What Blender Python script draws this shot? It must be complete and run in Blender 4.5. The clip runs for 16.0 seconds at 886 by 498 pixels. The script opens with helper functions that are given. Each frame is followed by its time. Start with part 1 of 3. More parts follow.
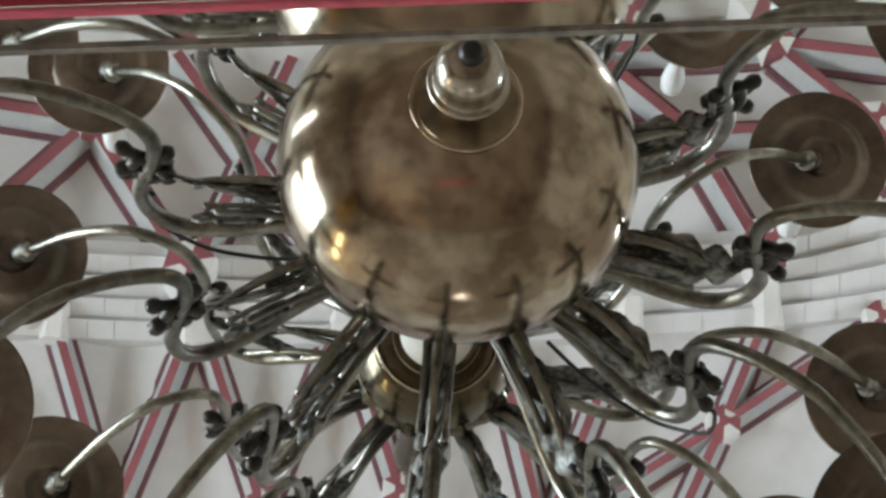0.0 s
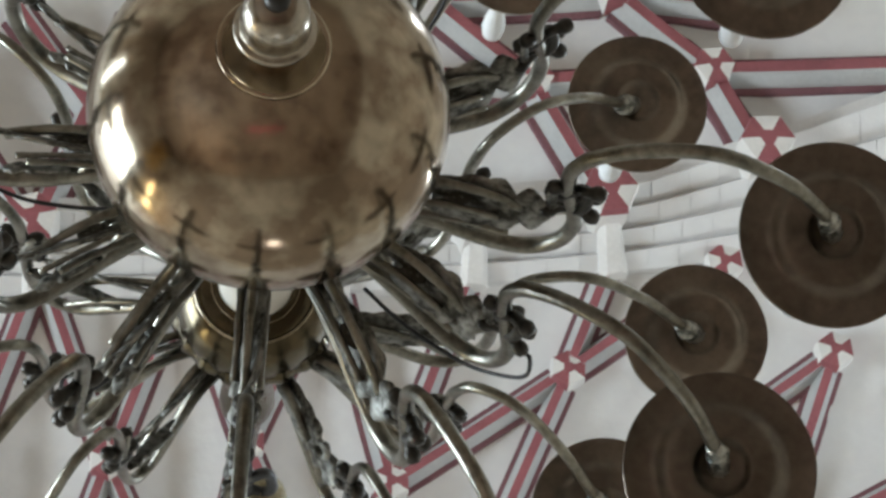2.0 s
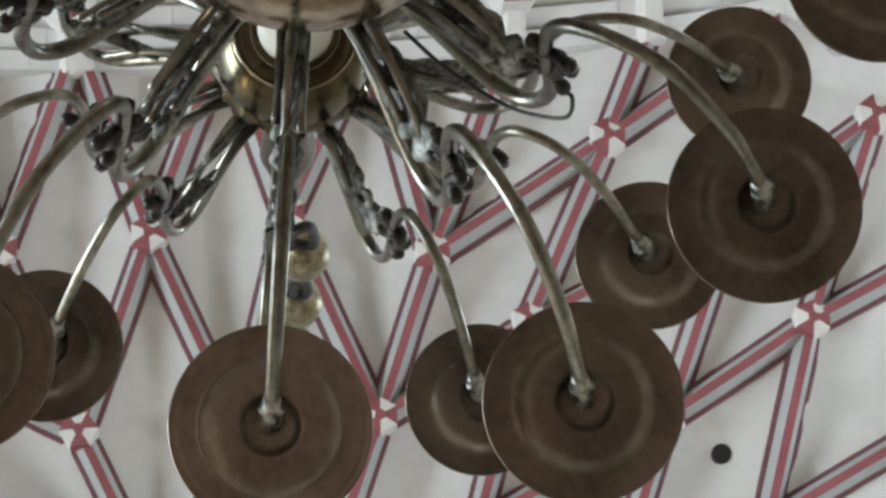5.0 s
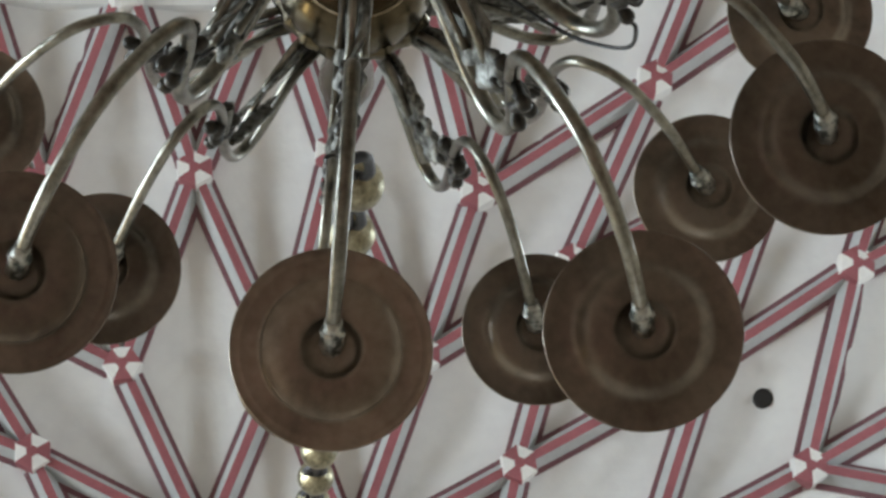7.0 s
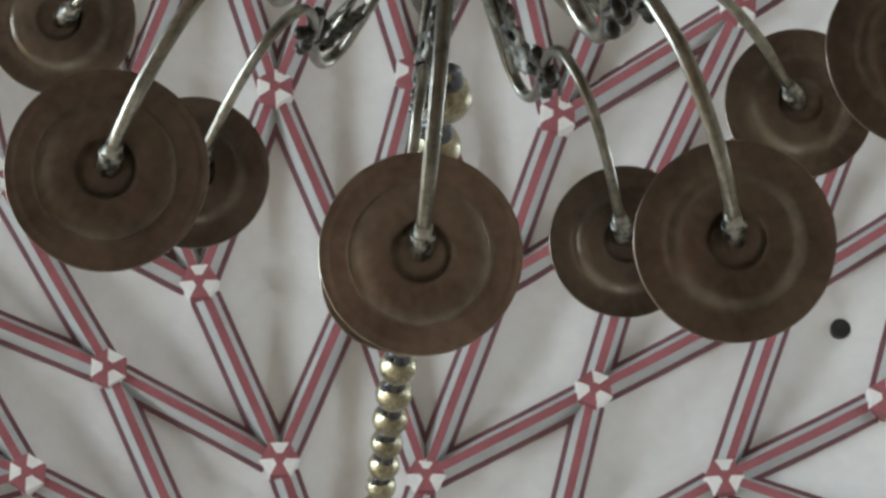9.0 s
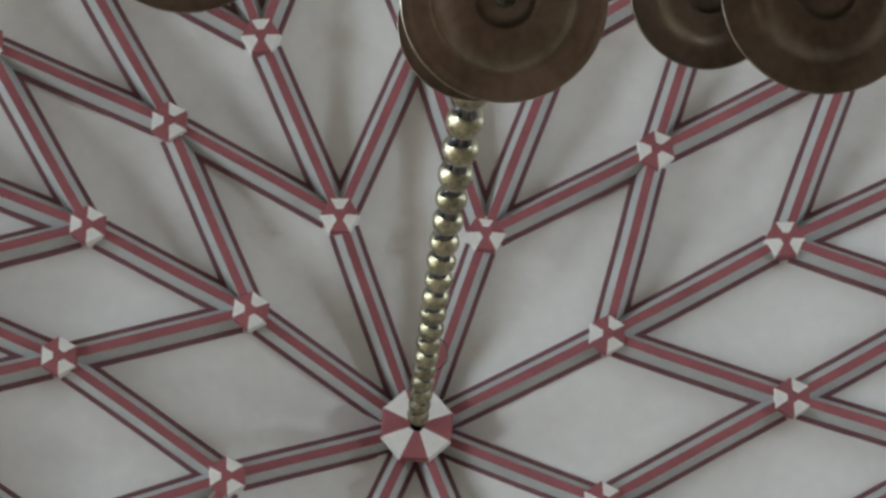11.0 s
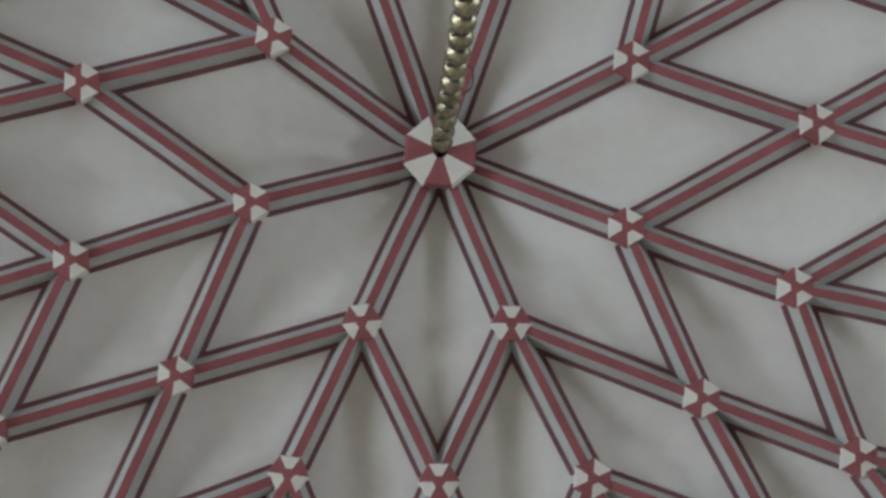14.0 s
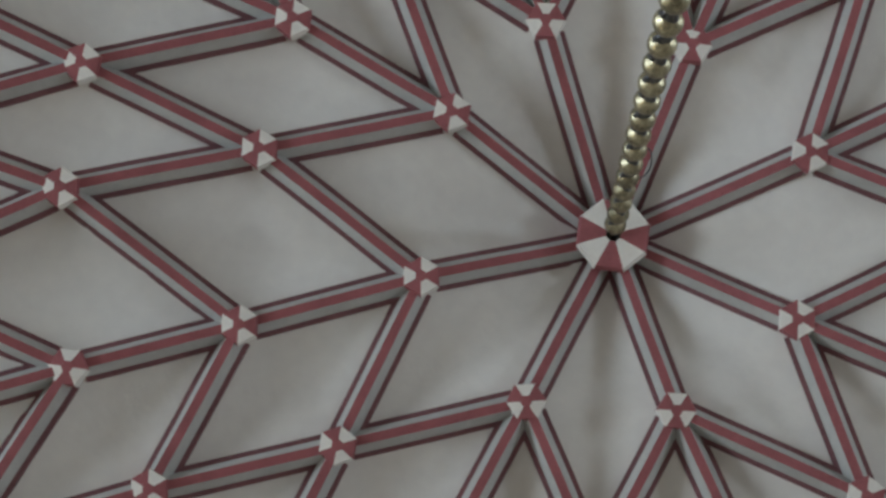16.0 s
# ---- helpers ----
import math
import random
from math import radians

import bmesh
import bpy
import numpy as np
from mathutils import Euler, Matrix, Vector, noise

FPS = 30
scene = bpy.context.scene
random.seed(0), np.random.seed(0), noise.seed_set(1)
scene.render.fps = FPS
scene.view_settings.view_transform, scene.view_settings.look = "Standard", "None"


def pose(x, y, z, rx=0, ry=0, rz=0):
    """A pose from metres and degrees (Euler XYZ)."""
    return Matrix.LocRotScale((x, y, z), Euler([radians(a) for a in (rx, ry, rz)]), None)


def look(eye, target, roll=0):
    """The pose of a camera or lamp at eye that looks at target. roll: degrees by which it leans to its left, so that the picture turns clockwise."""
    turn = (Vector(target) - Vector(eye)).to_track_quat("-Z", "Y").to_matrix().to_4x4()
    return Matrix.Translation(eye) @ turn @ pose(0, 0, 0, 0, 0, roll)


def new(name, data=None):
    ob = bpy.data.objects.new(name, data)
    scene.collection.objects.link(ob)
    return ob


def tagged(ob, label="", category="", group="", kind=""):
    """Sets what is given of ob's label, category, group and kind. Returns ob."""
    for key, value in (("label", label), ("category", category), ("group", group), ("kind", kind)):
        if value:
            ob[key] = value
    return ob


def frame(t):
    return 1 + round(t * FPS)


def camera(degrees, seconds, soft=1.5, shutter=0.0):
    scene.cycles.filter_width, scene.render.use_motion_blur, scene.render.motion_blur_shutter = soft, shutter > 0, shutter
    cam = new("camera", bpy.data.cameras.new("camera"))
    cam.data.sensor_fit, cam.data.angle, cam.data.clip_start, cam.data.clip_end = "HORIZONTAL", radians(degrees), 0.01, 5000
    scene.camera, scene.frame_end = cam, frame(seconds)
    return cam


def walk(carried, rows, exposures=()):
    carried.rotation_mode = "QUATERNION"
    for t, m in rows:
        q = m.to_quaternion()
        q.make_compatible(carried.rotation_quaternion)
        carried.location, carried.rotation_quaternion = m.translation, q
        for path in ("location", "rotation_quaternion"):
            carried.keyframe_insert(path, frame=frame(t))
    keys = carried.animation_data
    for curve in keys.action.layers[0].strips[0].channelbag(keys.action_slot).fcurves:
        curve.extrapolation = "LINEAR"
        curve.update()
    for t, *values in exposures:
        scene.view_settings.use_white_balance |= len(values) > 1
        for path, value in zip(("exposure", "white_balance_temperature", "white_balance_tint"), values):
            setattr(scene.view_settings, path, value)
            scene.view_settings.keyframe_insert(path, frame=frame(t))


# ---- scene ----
cam = camera(16.829, 16.0, soft=2.9)
PATH = [
    (0.0, pose(0.2214, -1.6450, 1.2479, -157.324, 2.633, -178.838)),
    (0.5, pose(0.2062, -1.6399, 1.2581, -157.439, 3.191, -178.298)),
    (1.0, pose(0.1875, -1.6413, 1.2623, -157.207, 3.914, -177.969)),
    (1.5, pose(0.1649, -1.6458, 1.2537, -157.684, 4.728, -177.858)),
    (2.0, pose(0.1603, -1.6513, 1.2502, -158.155, 4.894, -177.190)),
    (2.5, pose(0.1593, -1.6585, 1.2464, -159.025, 4.709, -177.239)),
    (3.0, pose(0.1586, -1.6614, 1.2601, -160.449, 5.047, -176.853)),
    (3.5, pose(0.1656, -1.6638, 1.2797, -161.184, 4.878, -176.791)),
    (4.0, pose(0.1666, -1.6678, 1.2936, -161.688, 4.548, -176.681)),
    (4.2, pose(0.1616, -1.6735, 1.2958, -161.859, 4.376, -176.532)),
    (6.3, pose(0.1835, -1.7159, 1.2856, -162.552, 3.772, -177.509)),
    (6.5, pose(0.1882, -1.7173, 1.2874, -162.643, 3.916, -177.739)),
    (7.0, pose(0.1979, -1.7207, 1.2952, -163.395, 3.513, -177.736)),
    (7.5, pose(0.1996, -1.7311, 1.2963, -163.569, 3.253, -178.061)),
    (8.0, pose(0.2015, -1.7407, 1.2981, -163.595, 3.129, -178.143)),
    (8.5, pose(0.2114, -1.7462, 1.3065, -164.279, 2.897, -178.787)),
    (9.0, pose(0.2204, -1.7472, 1.3198, -164.796, 2.473, -179.171)),
    (9.5, pose(0.2285, -1.7567, 1.3366, -166.255, 2.000, -179.696)),
    (10.0, pose(0.2297, -1.7618, 1.3512, -167.362, 1.687, 179.900)),
    (12.3, pose(0.3035, -1.7448, 1.3970, -171.434, 1.644, 179.753)),
    (12.5, pose(0.3072, -1.7452, 1.3996, -171.647, 1.476, -179.933)),
    (13.0, pose(0.3079, -1.7533, 1.4078, -172.678, 1.241, 179.964)),
    (13.5, pose(0.3088, -1.7658, 1.4134, -173.560, 1.291, -179.876)),
    (14.0, pose(0.3151, -1.7829, 1.4184, -174.459, 1.497, 179.764)),
    (14.5, pose(0.3265, -1.8020, 1.4284, -174.088, 1.347, 179.329)),
    (15.0, pose(0.3395, -1.8140, 1.4405, -173.755, 0.394, 178.244)),
    (15.5, pose(0.3553, -1.8203, 1.4458, -173.694, -0.348, 177.886)),
    (16.0, pose(0.3741, -1.8221, 1.4525, -172.769, -1.149, 176.641)),
]
walk(cam, PATH, [(0.0, 0.2), (3.5, 0.2), (8.0, 0.14), (9.0, 0.08), (10.0, -0.09), (12.5, -0.45), (14.5, -0.45), (16.0, -0.52)])

# ---- light ----
world = bpy.data.worlds.new("world")
scene.world = world
world.use_nodes = True
wn = world.node_tree
sky = wn.nodes.new("ShaderNodeTexSky")
sky.sky_type = "NISHITA"
sky.sun_disc = False
sky.sun_elevation, sky.sun_rotation = radians(38), radians(70)
wn.links.new(sky.outputs[0], wn.nodes["Background"].inputs[0])
wn.nodes["Background"].inputs[1].default_value = 0.1
sun = new("sun", bpy.data.lights.new("sun", "SUN"))
sun.data.energy, sun.data.angle, sun.data.color = 2.0, radians(3), (1.0, 0.95, 0.86)
sun.matrix_basis = look((6, 3, 8), (0, 0, 0))


def window_light(name, eye, target, w, h, watts, tint=(0.85, 0.945, 1.0)):
    lamp = bpy.data.lights.new(name, "AREA")
    lamp.shape, lamp.size, lamp.size_y, lamp.energy, lamp.color = "RECTANGLE", w, h, watts, tint
    ob = new(name, lamp)
    ob.matrix_basis = look(eye, target)
    return ob


# room: the nave, with a made-up aisle that sets the window light farther off; x from -6 to 11, y from -6.5 to 9
WX, EAST, WY0, WY1, WALL = 6.0, 11.0, -6.5, 9.0, 0.5
WIN_Z0, WIN_Z1 = 6.3, 12.0
# second west window is added for fill light; the ball mirrors only the first
WINDOWS = {1: ((-5.4, 0.5), (0.25, 4.9), (6.4, 0.5)), -1: ((0.6, 0.6), (6.8, 0.5))}
WEST_Z0, WEST_Z1 = 10.3, 11.5
WATTS_EAST, WATTS_WEST, WATTS_SOUTH = 255, 185, 7
for sx, row in WINDOWS.items():
    for wy, ww in row:
        x = EAST if sx > 0 else WX
        z0, z1 = (WIN_Z0, WIN_Z1) if sx > 0 else (WEST_Z0, WEST_Z1)
        zc = (z0 + z1) / 2
        window_light("window_light", (sx * (x + 0.1), wy, zc), (0, wy, zc), ww, z1 - z0, (WATTS_EAST if sx > 0 else WATTS_WEST) * ww,
                     (1.0, 0.84, 0.50) if wy < -5 else (0.775, 0.905, 1.0))

SOUTH_WIN = (-0.15, 0.6, 6.1, 6.7)
window_light("window_light", (SOUTH_WIN[0], WY0 - 0.1, 6.4), (SOUTH_WIN[0], 0, 6.4), SOUTH_WIN[1], 0.6, WATTS_SOUTH, (0.95, 0.97, 1.0))

# ---- materials ----


def material(name, base, rough=0.6, metal=0.0, var=0.12, scale=4.0, fine=60.0, bump=0.15, dist=0.004, tint=None, spec=0.5, span=(0.3, 0.62), rand=0.0, mixing=0.35):
    """Base colour with two scales of variation and a fine relief."""
    m = bpy.data.materials.new(name)
    m.use_nodes = True
    nt = m.node_tree
    bsdf = nt.nodes["Principled BSDF"]
    co = nt.nodes.new("ShaderNodeTexCoord")
    n1 = nt.nodes.new("ShaderNodeTexNoise")
    n1.inputs["Scale"].default_value, n1.inputs["Detail"].default_value = scale, 6
    n2 = nt.nodes.new("ShaderNodeTexNoise")
    n2.inputs["Scale"].default_value, n2.inputs["Detail"].default_value = fine, 5
    nt.links.new(co.outputs["Object"], n1.inputs["Vector"])
    nt.links.new(co.outputs["Object"], n2.inputs["Vector"])
    ramp = nt.nodes.new("ShaderNodeValToRGB")
    lo = tint or tuple(c * (1 - 2.2 * var) for c in base)
    hi = tuple(min(1, c * (1 + var)) for c in base)
    ramp.color_ramp.elements[0].position, ramp.color_ramp.elements[0].color = span[0], (*lo, 1)
    ramp.color_ramp.elements[1].position, ramp.color_ramp.elements[1].color = span[1], (*hi, 1)
    add = nt.nodes.new("ShaderNodeMix")
    add.data_type = "FLOAT"
    add.inputs[0].default_value = mixing
    nt.links.new(n1.outputs[0], add.inputs[2])
    nt.links.new(n2.outputs[0], add.inputs[3])
    nt.links.new(add.outputs[0], ramp.inputs[0])
    if rand:
        info = nt.nodes.new("ShaderNodeObjectInfo")
        vary = nt.nodes.new("ShaderNodeMapRange")
        vary.inputs[3].default_value, vary.inputs[4].default_value = 1 - rand, 1 + rand
        hsv = nt.nodes.new("ShaderNodeHueSaturation")
        nt.links.new(info.outputs["Random"], vary.inputs[0])
        nt.links.new(vary.outputs[0], hsv.inputs["Value"])
        nt.links.new(ramp.outputs[0], hsv.inputs["Color"])
        nt.links.new(hsv.outputs[0], bsdf.inputs["Base Color"])
    else:
        nt.links.new(ramp.outputs[0], bsdf.inputs["Base Color"])
    rr = nt.nodes.new("ShaderNodeMapRange")
    rr.inputs[3].default_value, rr.inputs[4].default_value = max(0.02, rough * 0.75), min(1, rough * 1.3)
    nt.links.new(add.outputs[0], rr.inputs[0])
    nt.links.new(rr.outputs[0], bsdf.inputs["Roughness"])
    bsdf.inputs["Metallic"].default_value = metal
    bsdf.inputs["Specular IOR Level"].default_value = spec
    if bump:
        b = nt.nodes.new("ShaderNodeBump")
        b.inputs["Strength"].default_value, b.inputs["Distance"].default_value = bump, dist
        nt.links.new(n2.outputs[0], b.inputs["Height"])
        nt.links.new(b.outputs[0], bsdf.inputs["Normal"])
    return m


PLASTER = material("limewashed plaster", (0.81, 0.80, 0.785), 0.9, var=0.03, scale=1.1, fine=16, bump=0.3, dist=0.012, tint=(0.74, 0.725, 0.72))
RED = material("red rib paint", (0.33, 0.105, 0.118), 0.75, var=0.12, scale=6, fine=60, bump=0.2)
DARKRED = material("dark red line paint", (0.205, 0.09, 0.102), 0.8, var=0.14, scale=6, fine=60, bump=0.2)
RIBWHITE = material("pale grey rib paint", (0.50, 0.505, 0.50), 0.8, var=0.07, scale=5, fine=50, bump=0.2)
BOSSWHITE = material("white boss paint", (0.82, 0.80, 0.77), 0.8, var=0.05, scale=6, fine=50, bump=0.2)
JOINT = material("grey joint paint", (0.74, 0.73, 0.72), 0.9, var=0.06)
# near-black colour standing for the shade inside the vent and the chain hole
HOLE_SHADE = material("dark hole", (0.03, 0.028, 0.026), 0.9)
BRASS = material("polished brass", (0.50, 0.43, 0.325), 0.15, 1.0, var=0.08, scale=9.0, fine=34, bump=0.05, dist=0.003, tint=(0.265, 0.20, 0.14), span=(0.42, 0.60), mixing=0.30)
FINBRASS = material("worn silvery brass", (0.45, 0.415, 0.35), 0.24, 1.0, var=0.1, scale=30, fine=90, bump=0.1, dist=0.002, tint=(0.24, 0.20, 0.16))
CUPBRASS = material("dark bell brass", (0.105, 0.086, 0.052), 0.20, 1.0, var=0.18, scale=16, fine=60, bump=0.08, dist=0.002, tint=(0.085, 0.068, 0.045))
PANBRASS = material("tarnished brass pan", (0.285, 0.247, 0.205), 0.33, 1.0, var=0.10, scale=9, fine=60, bump=0.06, dist=0.002, tint=(0.175, 0.148, 0.122), span=(0.36, 0.62), rand=0.30)
ARMBRASS = material("weathered bronze arm", (0.30, 0.29, 0.25), 0.31, 1.0, var=0.12, scale=22, fine=110, bump=0.25, dist=0.002, tint=(0.10, 0.094, 0.076), rand=0.2)
LEAFBRASS = material("dull grey cast leaf", (0.40, 0.405, 0.38), 0.56, 0.80, var=0.15, scale=26, fine=95, bump=0.35, dist=0.003, tint=(0.06, 0.057, 0.046), span=(0.42, 0.60))
KNOTBRASS = material("blackened knot bronze", (0.075, 0.072, 0.066), 0.38, 0.9, var=0.2, scale=40, fine=120, bump=0.3, dist=0.002, tint=(0.03, 0.029, 0.027))
SOLDER = material("blotched silvery solder", (0.50, 0.51, 0.48), 0.40, 0.9, var=0.15, scale=60, fine=150, bump=0.45, dist=0.003, tint=(0.10, 0.11, 0.10), span=(0.42, 0.58))
EDGE = material("ground glass edge", (0.30, 0.29, 0.27), 0.55, 0.0, var=0.3, scale=60, fine=200)
CHAINBRASS = material("gilt chain brass", (0.40, 0.365, 0.255), 0.40, 1.0, var=0.15, scale=30, fine=120, bump=0.15, tint=(0.13, 0.115, 0.075), rand=0.15)
IRON = material("blue-black iron", (0.085, 0.088, 0.095), 0.42, 0.8, var=0.25, scale=30, fine=120, bump=0.2)
BLACK = material("dark iron", (0.02, 0.02, 0.02), 0.4)
FLOOR = material("brown stone floor", (0.24, 0.175, 0.13), 0.5, var=0.25, scale=1.2, fine=10)
WALLM = material("ochre wall plaster", (0.56, 0.50, 0.42), 0.9, var=0.15, scale=0.6, fine=10)
OAK = material("dark oak", (0.13, 0.075, 0.04), 0.45, var=0.25, scale=6, fine=50)
GILT = material("gilded carving", (0.75, 0.52, 0.18), 0.3, 1.0, var=0.2, scale=4, fine=30)
PORCELAIN = material("opal lamp glass", (0.85, 0.88, 0.9), 0.2, var=0.02)
IVORY = material("ivory candle sleeve", (0.75, 0.73, 0.66), 0.5, var=0.05, scale=20)
WIRE = material("black flex", (0.015, 0.015, 0.017), 0.5, var=0.1)
GLASS = bpy.data.materials.new("clear bevelled glass")
GLASS.use_nodes = True
GLASS.node_tree.nodes["Principled BSDF"].inputs["Transmission Weight"].default_value = 1.0
GLASS.node_tree.nodes["Principled BSDF"].inputs["Roughness"].default_value = 0.015
GLASS.node_tree.nodes["Principled BSDF"].inputs["IOR"].default_value = 1.5
GLASS.node_tree.nodes["Principled BSDF"].inputs["Base Color"].default_value = (0.95, 0.97, 0.96, 1)
REDCLOTH = material("red velvet cloth", (0.66, 0.07, 0.13), 0.9, var=0.2, scale=10, fine=160, bump=0.5)


# ---- mesh helpers ----
def link_mesh(name, bm, mats, parent=None, label="", smooth=False):
    me = bpy.data.meshes.new(name)
    bmesh.ops.recalc_face_normals(bm, faces=bm.faces)
    bm.to_mesh(me)
    bm.free()
    for m in (mats if isinstance(mats, (list, tuple)) else [mats]):
        me.materials.append(m)
    if smooth:
        for p in me.polygons:
            p.use_smooth = True
    ob = new(name, me)
    if parent:
        ob.parent = parent
    if label:
        ob["label"] = label
    return ob


def part(name, bm, material, parent, label="", smooth=True):
    return link_mesh(name, bm, material, parent, label, smooth)


def add_box(bm, x0, x1, y0, y1, z0, z1, mat=0):
    v = [bm.verts.new((x, y, z)) for x in (x0, x1) for y in (y0, y1) for z in (z0, z1)]
    for f in ((0, 1, 3, 2), (4, 6, 7, 5), (0, 4, 5, 1), (2, 3, 7, 6), (0, 2, 6, 4), (1, 5, 7, 3)):
        bm.faces.new([v[i] for i in f]).material_index = mat


def lathe(profile, n=48, m=None):
    """A surface turned round z from (radius, z) pairs."""
    bm = bmesh.new()
    rings = []
    for r, z in profile:
        if r < 1e-5:
            rings.append([bm.verts.new((0, 0, z))])
        else:
            rings.append([bm.verts.new((r * math.cos(2 * math.pi * k / n), r * math.sin(2 * math.pi * k / n), z)) for k in range(n)])
    for a, b in zip(rings, rings[1:]):
        for k in range(n):
            q = [a[k % len(a)], a[(k + 1) % len(a)], b[(k + 1) % len(b)], b[k % len(b)]]
            q = list(dict.fromkeys(q))
            if len(q) > 2:
                bm.faces.new(q)
    if m:
        bm.transform(m)
    return bm


def smooth_path(points, steps=8):
    """Catmull-Rom through the points."""
    p = [Vector(q) for q in points]
    p = [2 * p[0] - p[1]] + p + [2 * p[-1] - p[-2]]
    out = []
    for i in range(1, len(p) - 2):
        for k in range(steps):
            t = k / steps
            a, b, c, d = p[i - 1:i + 3]
            out.append(0.5 * ((2 * b) + (c - a) * t + (2 * a - 5 * b + 4 * c - d) * t * t + (3 * b - a - 3 * c + d) * t ** 3))
    out.append(p[-2])
    return out


def tube(bm, pts, radius, n=10, cap=True):
    """A round bar along points; radius is a number or one per point."""
    rad = radius if isinstance(radius, (list, tuple)) else [radius] * len(pts)
    side = None
    rings = []
    for i, p in enumerate(pts):
        d = (pts[min(i + 1, len(pts) - 1)] - pts[max(i - 1, 0)]).normalized()
        if side is None:
            side = d.orthogonal().normalized()
        side = (side - d * side.dot(d)).normalized()
        up = d.cross(side)
        rings.append([bm.verts.new(p + (side * math.cos(2 * math.pi * k / n) + up * math.sin(2 * math.pi * k / n)) * rad[i]) for k in range(n)])
    for a, b in zip(rings, rings[1:]):
        for k in range(n):
            bm.faces.new((a[k], a[(k + 1) % n], b[(k + 1) % n], b[k]))
    if cap:
        bm.faces.new(rings[0][::-1])
        bm.faces.new(rings[-1])


# ---- vault ----
VZ, VK, VSHIFT, STEP = 14.09, 0.061, -0.058, 0.825
ARCH_Y0 = 3.03
DIRS = {k: (STEP * math.cos(radians(a)), STEP * math.sin(radians(a))) for k, a in
        ((1, 22.5), (2, -22.5), (3, -67.5), (4, -112.5), (5, -157.5), (6, 157.5), (8, 112.5), (7, 67.5))}
# how far the hand-built net strays from a true star, in plan
NUDGE = {"": (0.000, -0.067), "688": (0.121, 0.093), "177": (0.150, 0.140), "777": (0.050, 0.035), "1": (-0.047, 0.076), "2": (0.040, -0.000), "3": (0.017, -0.056), "4": (0.020, -0.058), "5": (-0.019, -0.095),
         "6": (-0.044, -0.014), "7": (0.023, 0.044), "8": (0.028, -0.023), "12": (-0.014, 0.174), "22": (0.018, 0.056), "23": (0.025, 0.026),
         "45": (-0.008, -0.057), "55": (0.047, -0.040), "56": (-0.051, 0.022), "33": (-0.000, 0.066), "44": (0.002, 0.054), "222": (-0.070, 0.142),
         "223": (0.012, 0.109), "68": (0.066, 0.011), "66": (-0.030, 0.064), "17": (-0.010, 0.110), "11": (-0.120, 0.103), "112": (-0.031, 0.149),
         "455": (0.123, 0.012), "77": (0.051, 0.036), "778": (0.040, 0.092), "888": (0.080, -0.033), "6888": (0.072, 0.069), "66688": (0.169, 0.162),
         "6668": (0.145, 0.115), "666": (0.056, 0.047), "88": (0.020, 0.048), "122": (0.019, 0.254), "788": (0.072, 0.158), "34": (0.008, 0.039),
         "66888": (0.167, 0.127)}


def vault_z(x, y):
    """The underside of the web: a shallow dome that peaks at the central boss."""
    r2 = x * x + (y - VSHIFT) ** 2
    return VZ - VK * r2 + 0.32 * max(0.0, 1 - math.sqrt(r2 + 0.006) / 0.83)


def node(key):
    """The place of a rib crossing: the sum of its steps, as in '668'."""
    x = sum(DIRS[int(k)][0] for k in key)
    y = sum(DIRS[int(k)][1] for k in key) + VSHIFT
    near = len(key) - 1
    dx, dy = NUDGE.get("".join(sorted(key)), (0.0, 0.045 * near if near > 0 else 0))
    x, y = x + dx, y + dy
    return Vector((x, y, vault_z(x, y)))

# every node of the rhombic net: one step inwards makes its ribs
def net():
    ring = [1, 2, 3, 4, 5, 6, 8, 7]
    nodes = {"": 0}
    ribs = set()
    for i, k in enumerate(ring):
        j = ring[(i + 1) % 8]
        for a in range(0, 6):
            for b in range(0, 6 - a):
                key = "".join(sorted(str(k) * a + str(j) * b))
                nodes[key] = 1
                for step in (k, j):
                    up = "".join(sorted(key + str(step)))
                    if (a + (step == k)) + (b + (step == j)) <= 5:
                        ribs.add((key, up))
    return nodes, ribs


NODES, RIBS = net()


def rib_mesh(a, b, fn=vault_z, half=0.0645, drop=0.095, cut=0.05, scale=1.0):
    """A moulded rib: red fillet, pale chamfers, dark lines along the web."""
    d = b - a
    d.z = 0
    d.normalize()
    a, b = a + d * cut, b - d * cut
    side = Vector((-d.y, d.x, 0))
    prof = ((-half - 0.004, -0.06, 1), (-half - 0.004, 0.010, 1), (-half + 0.017, 0.016, 2), (-half + 0.020, 0.030, 2), (-0.0225, drop - 0.022, 2), (-0.0195, drop, 0), (0.0195, drop, 2),
            (0.0225, drop - 0.022, 2), (half - 0.020, 0.030, 2), (half - 0.017, 0.016, 1), (half + 0.004, 0.010, 1), (half + 0.004, -0.06, 1))
    bm = bmesh.new()
    n = 8
    rings = []
    for i in range(n + 1):
        p = a.lerp(b, i / n)
        z = fn(p.x, p.y)
        w = 0.0035 * noise.noise(p * 2.3)
        rings.append([bm.verts.new((p.x + side.x * (u * scale + w), p.y + side.y * (u * scale + w), z - h * scale)) for u, h, _ in prof])
    for r0, r1 in zip(rings, rings[1:]):
        for k in range(len(prof) - 1):
            bm.faces.new((r0[k], r0[k + 1], r1[k + 1], r1[k])).material_index = prof[k][2]
    bm.faces.new(rings[0])
    bm.faces.new(rings[-1][::-1])
    return bm


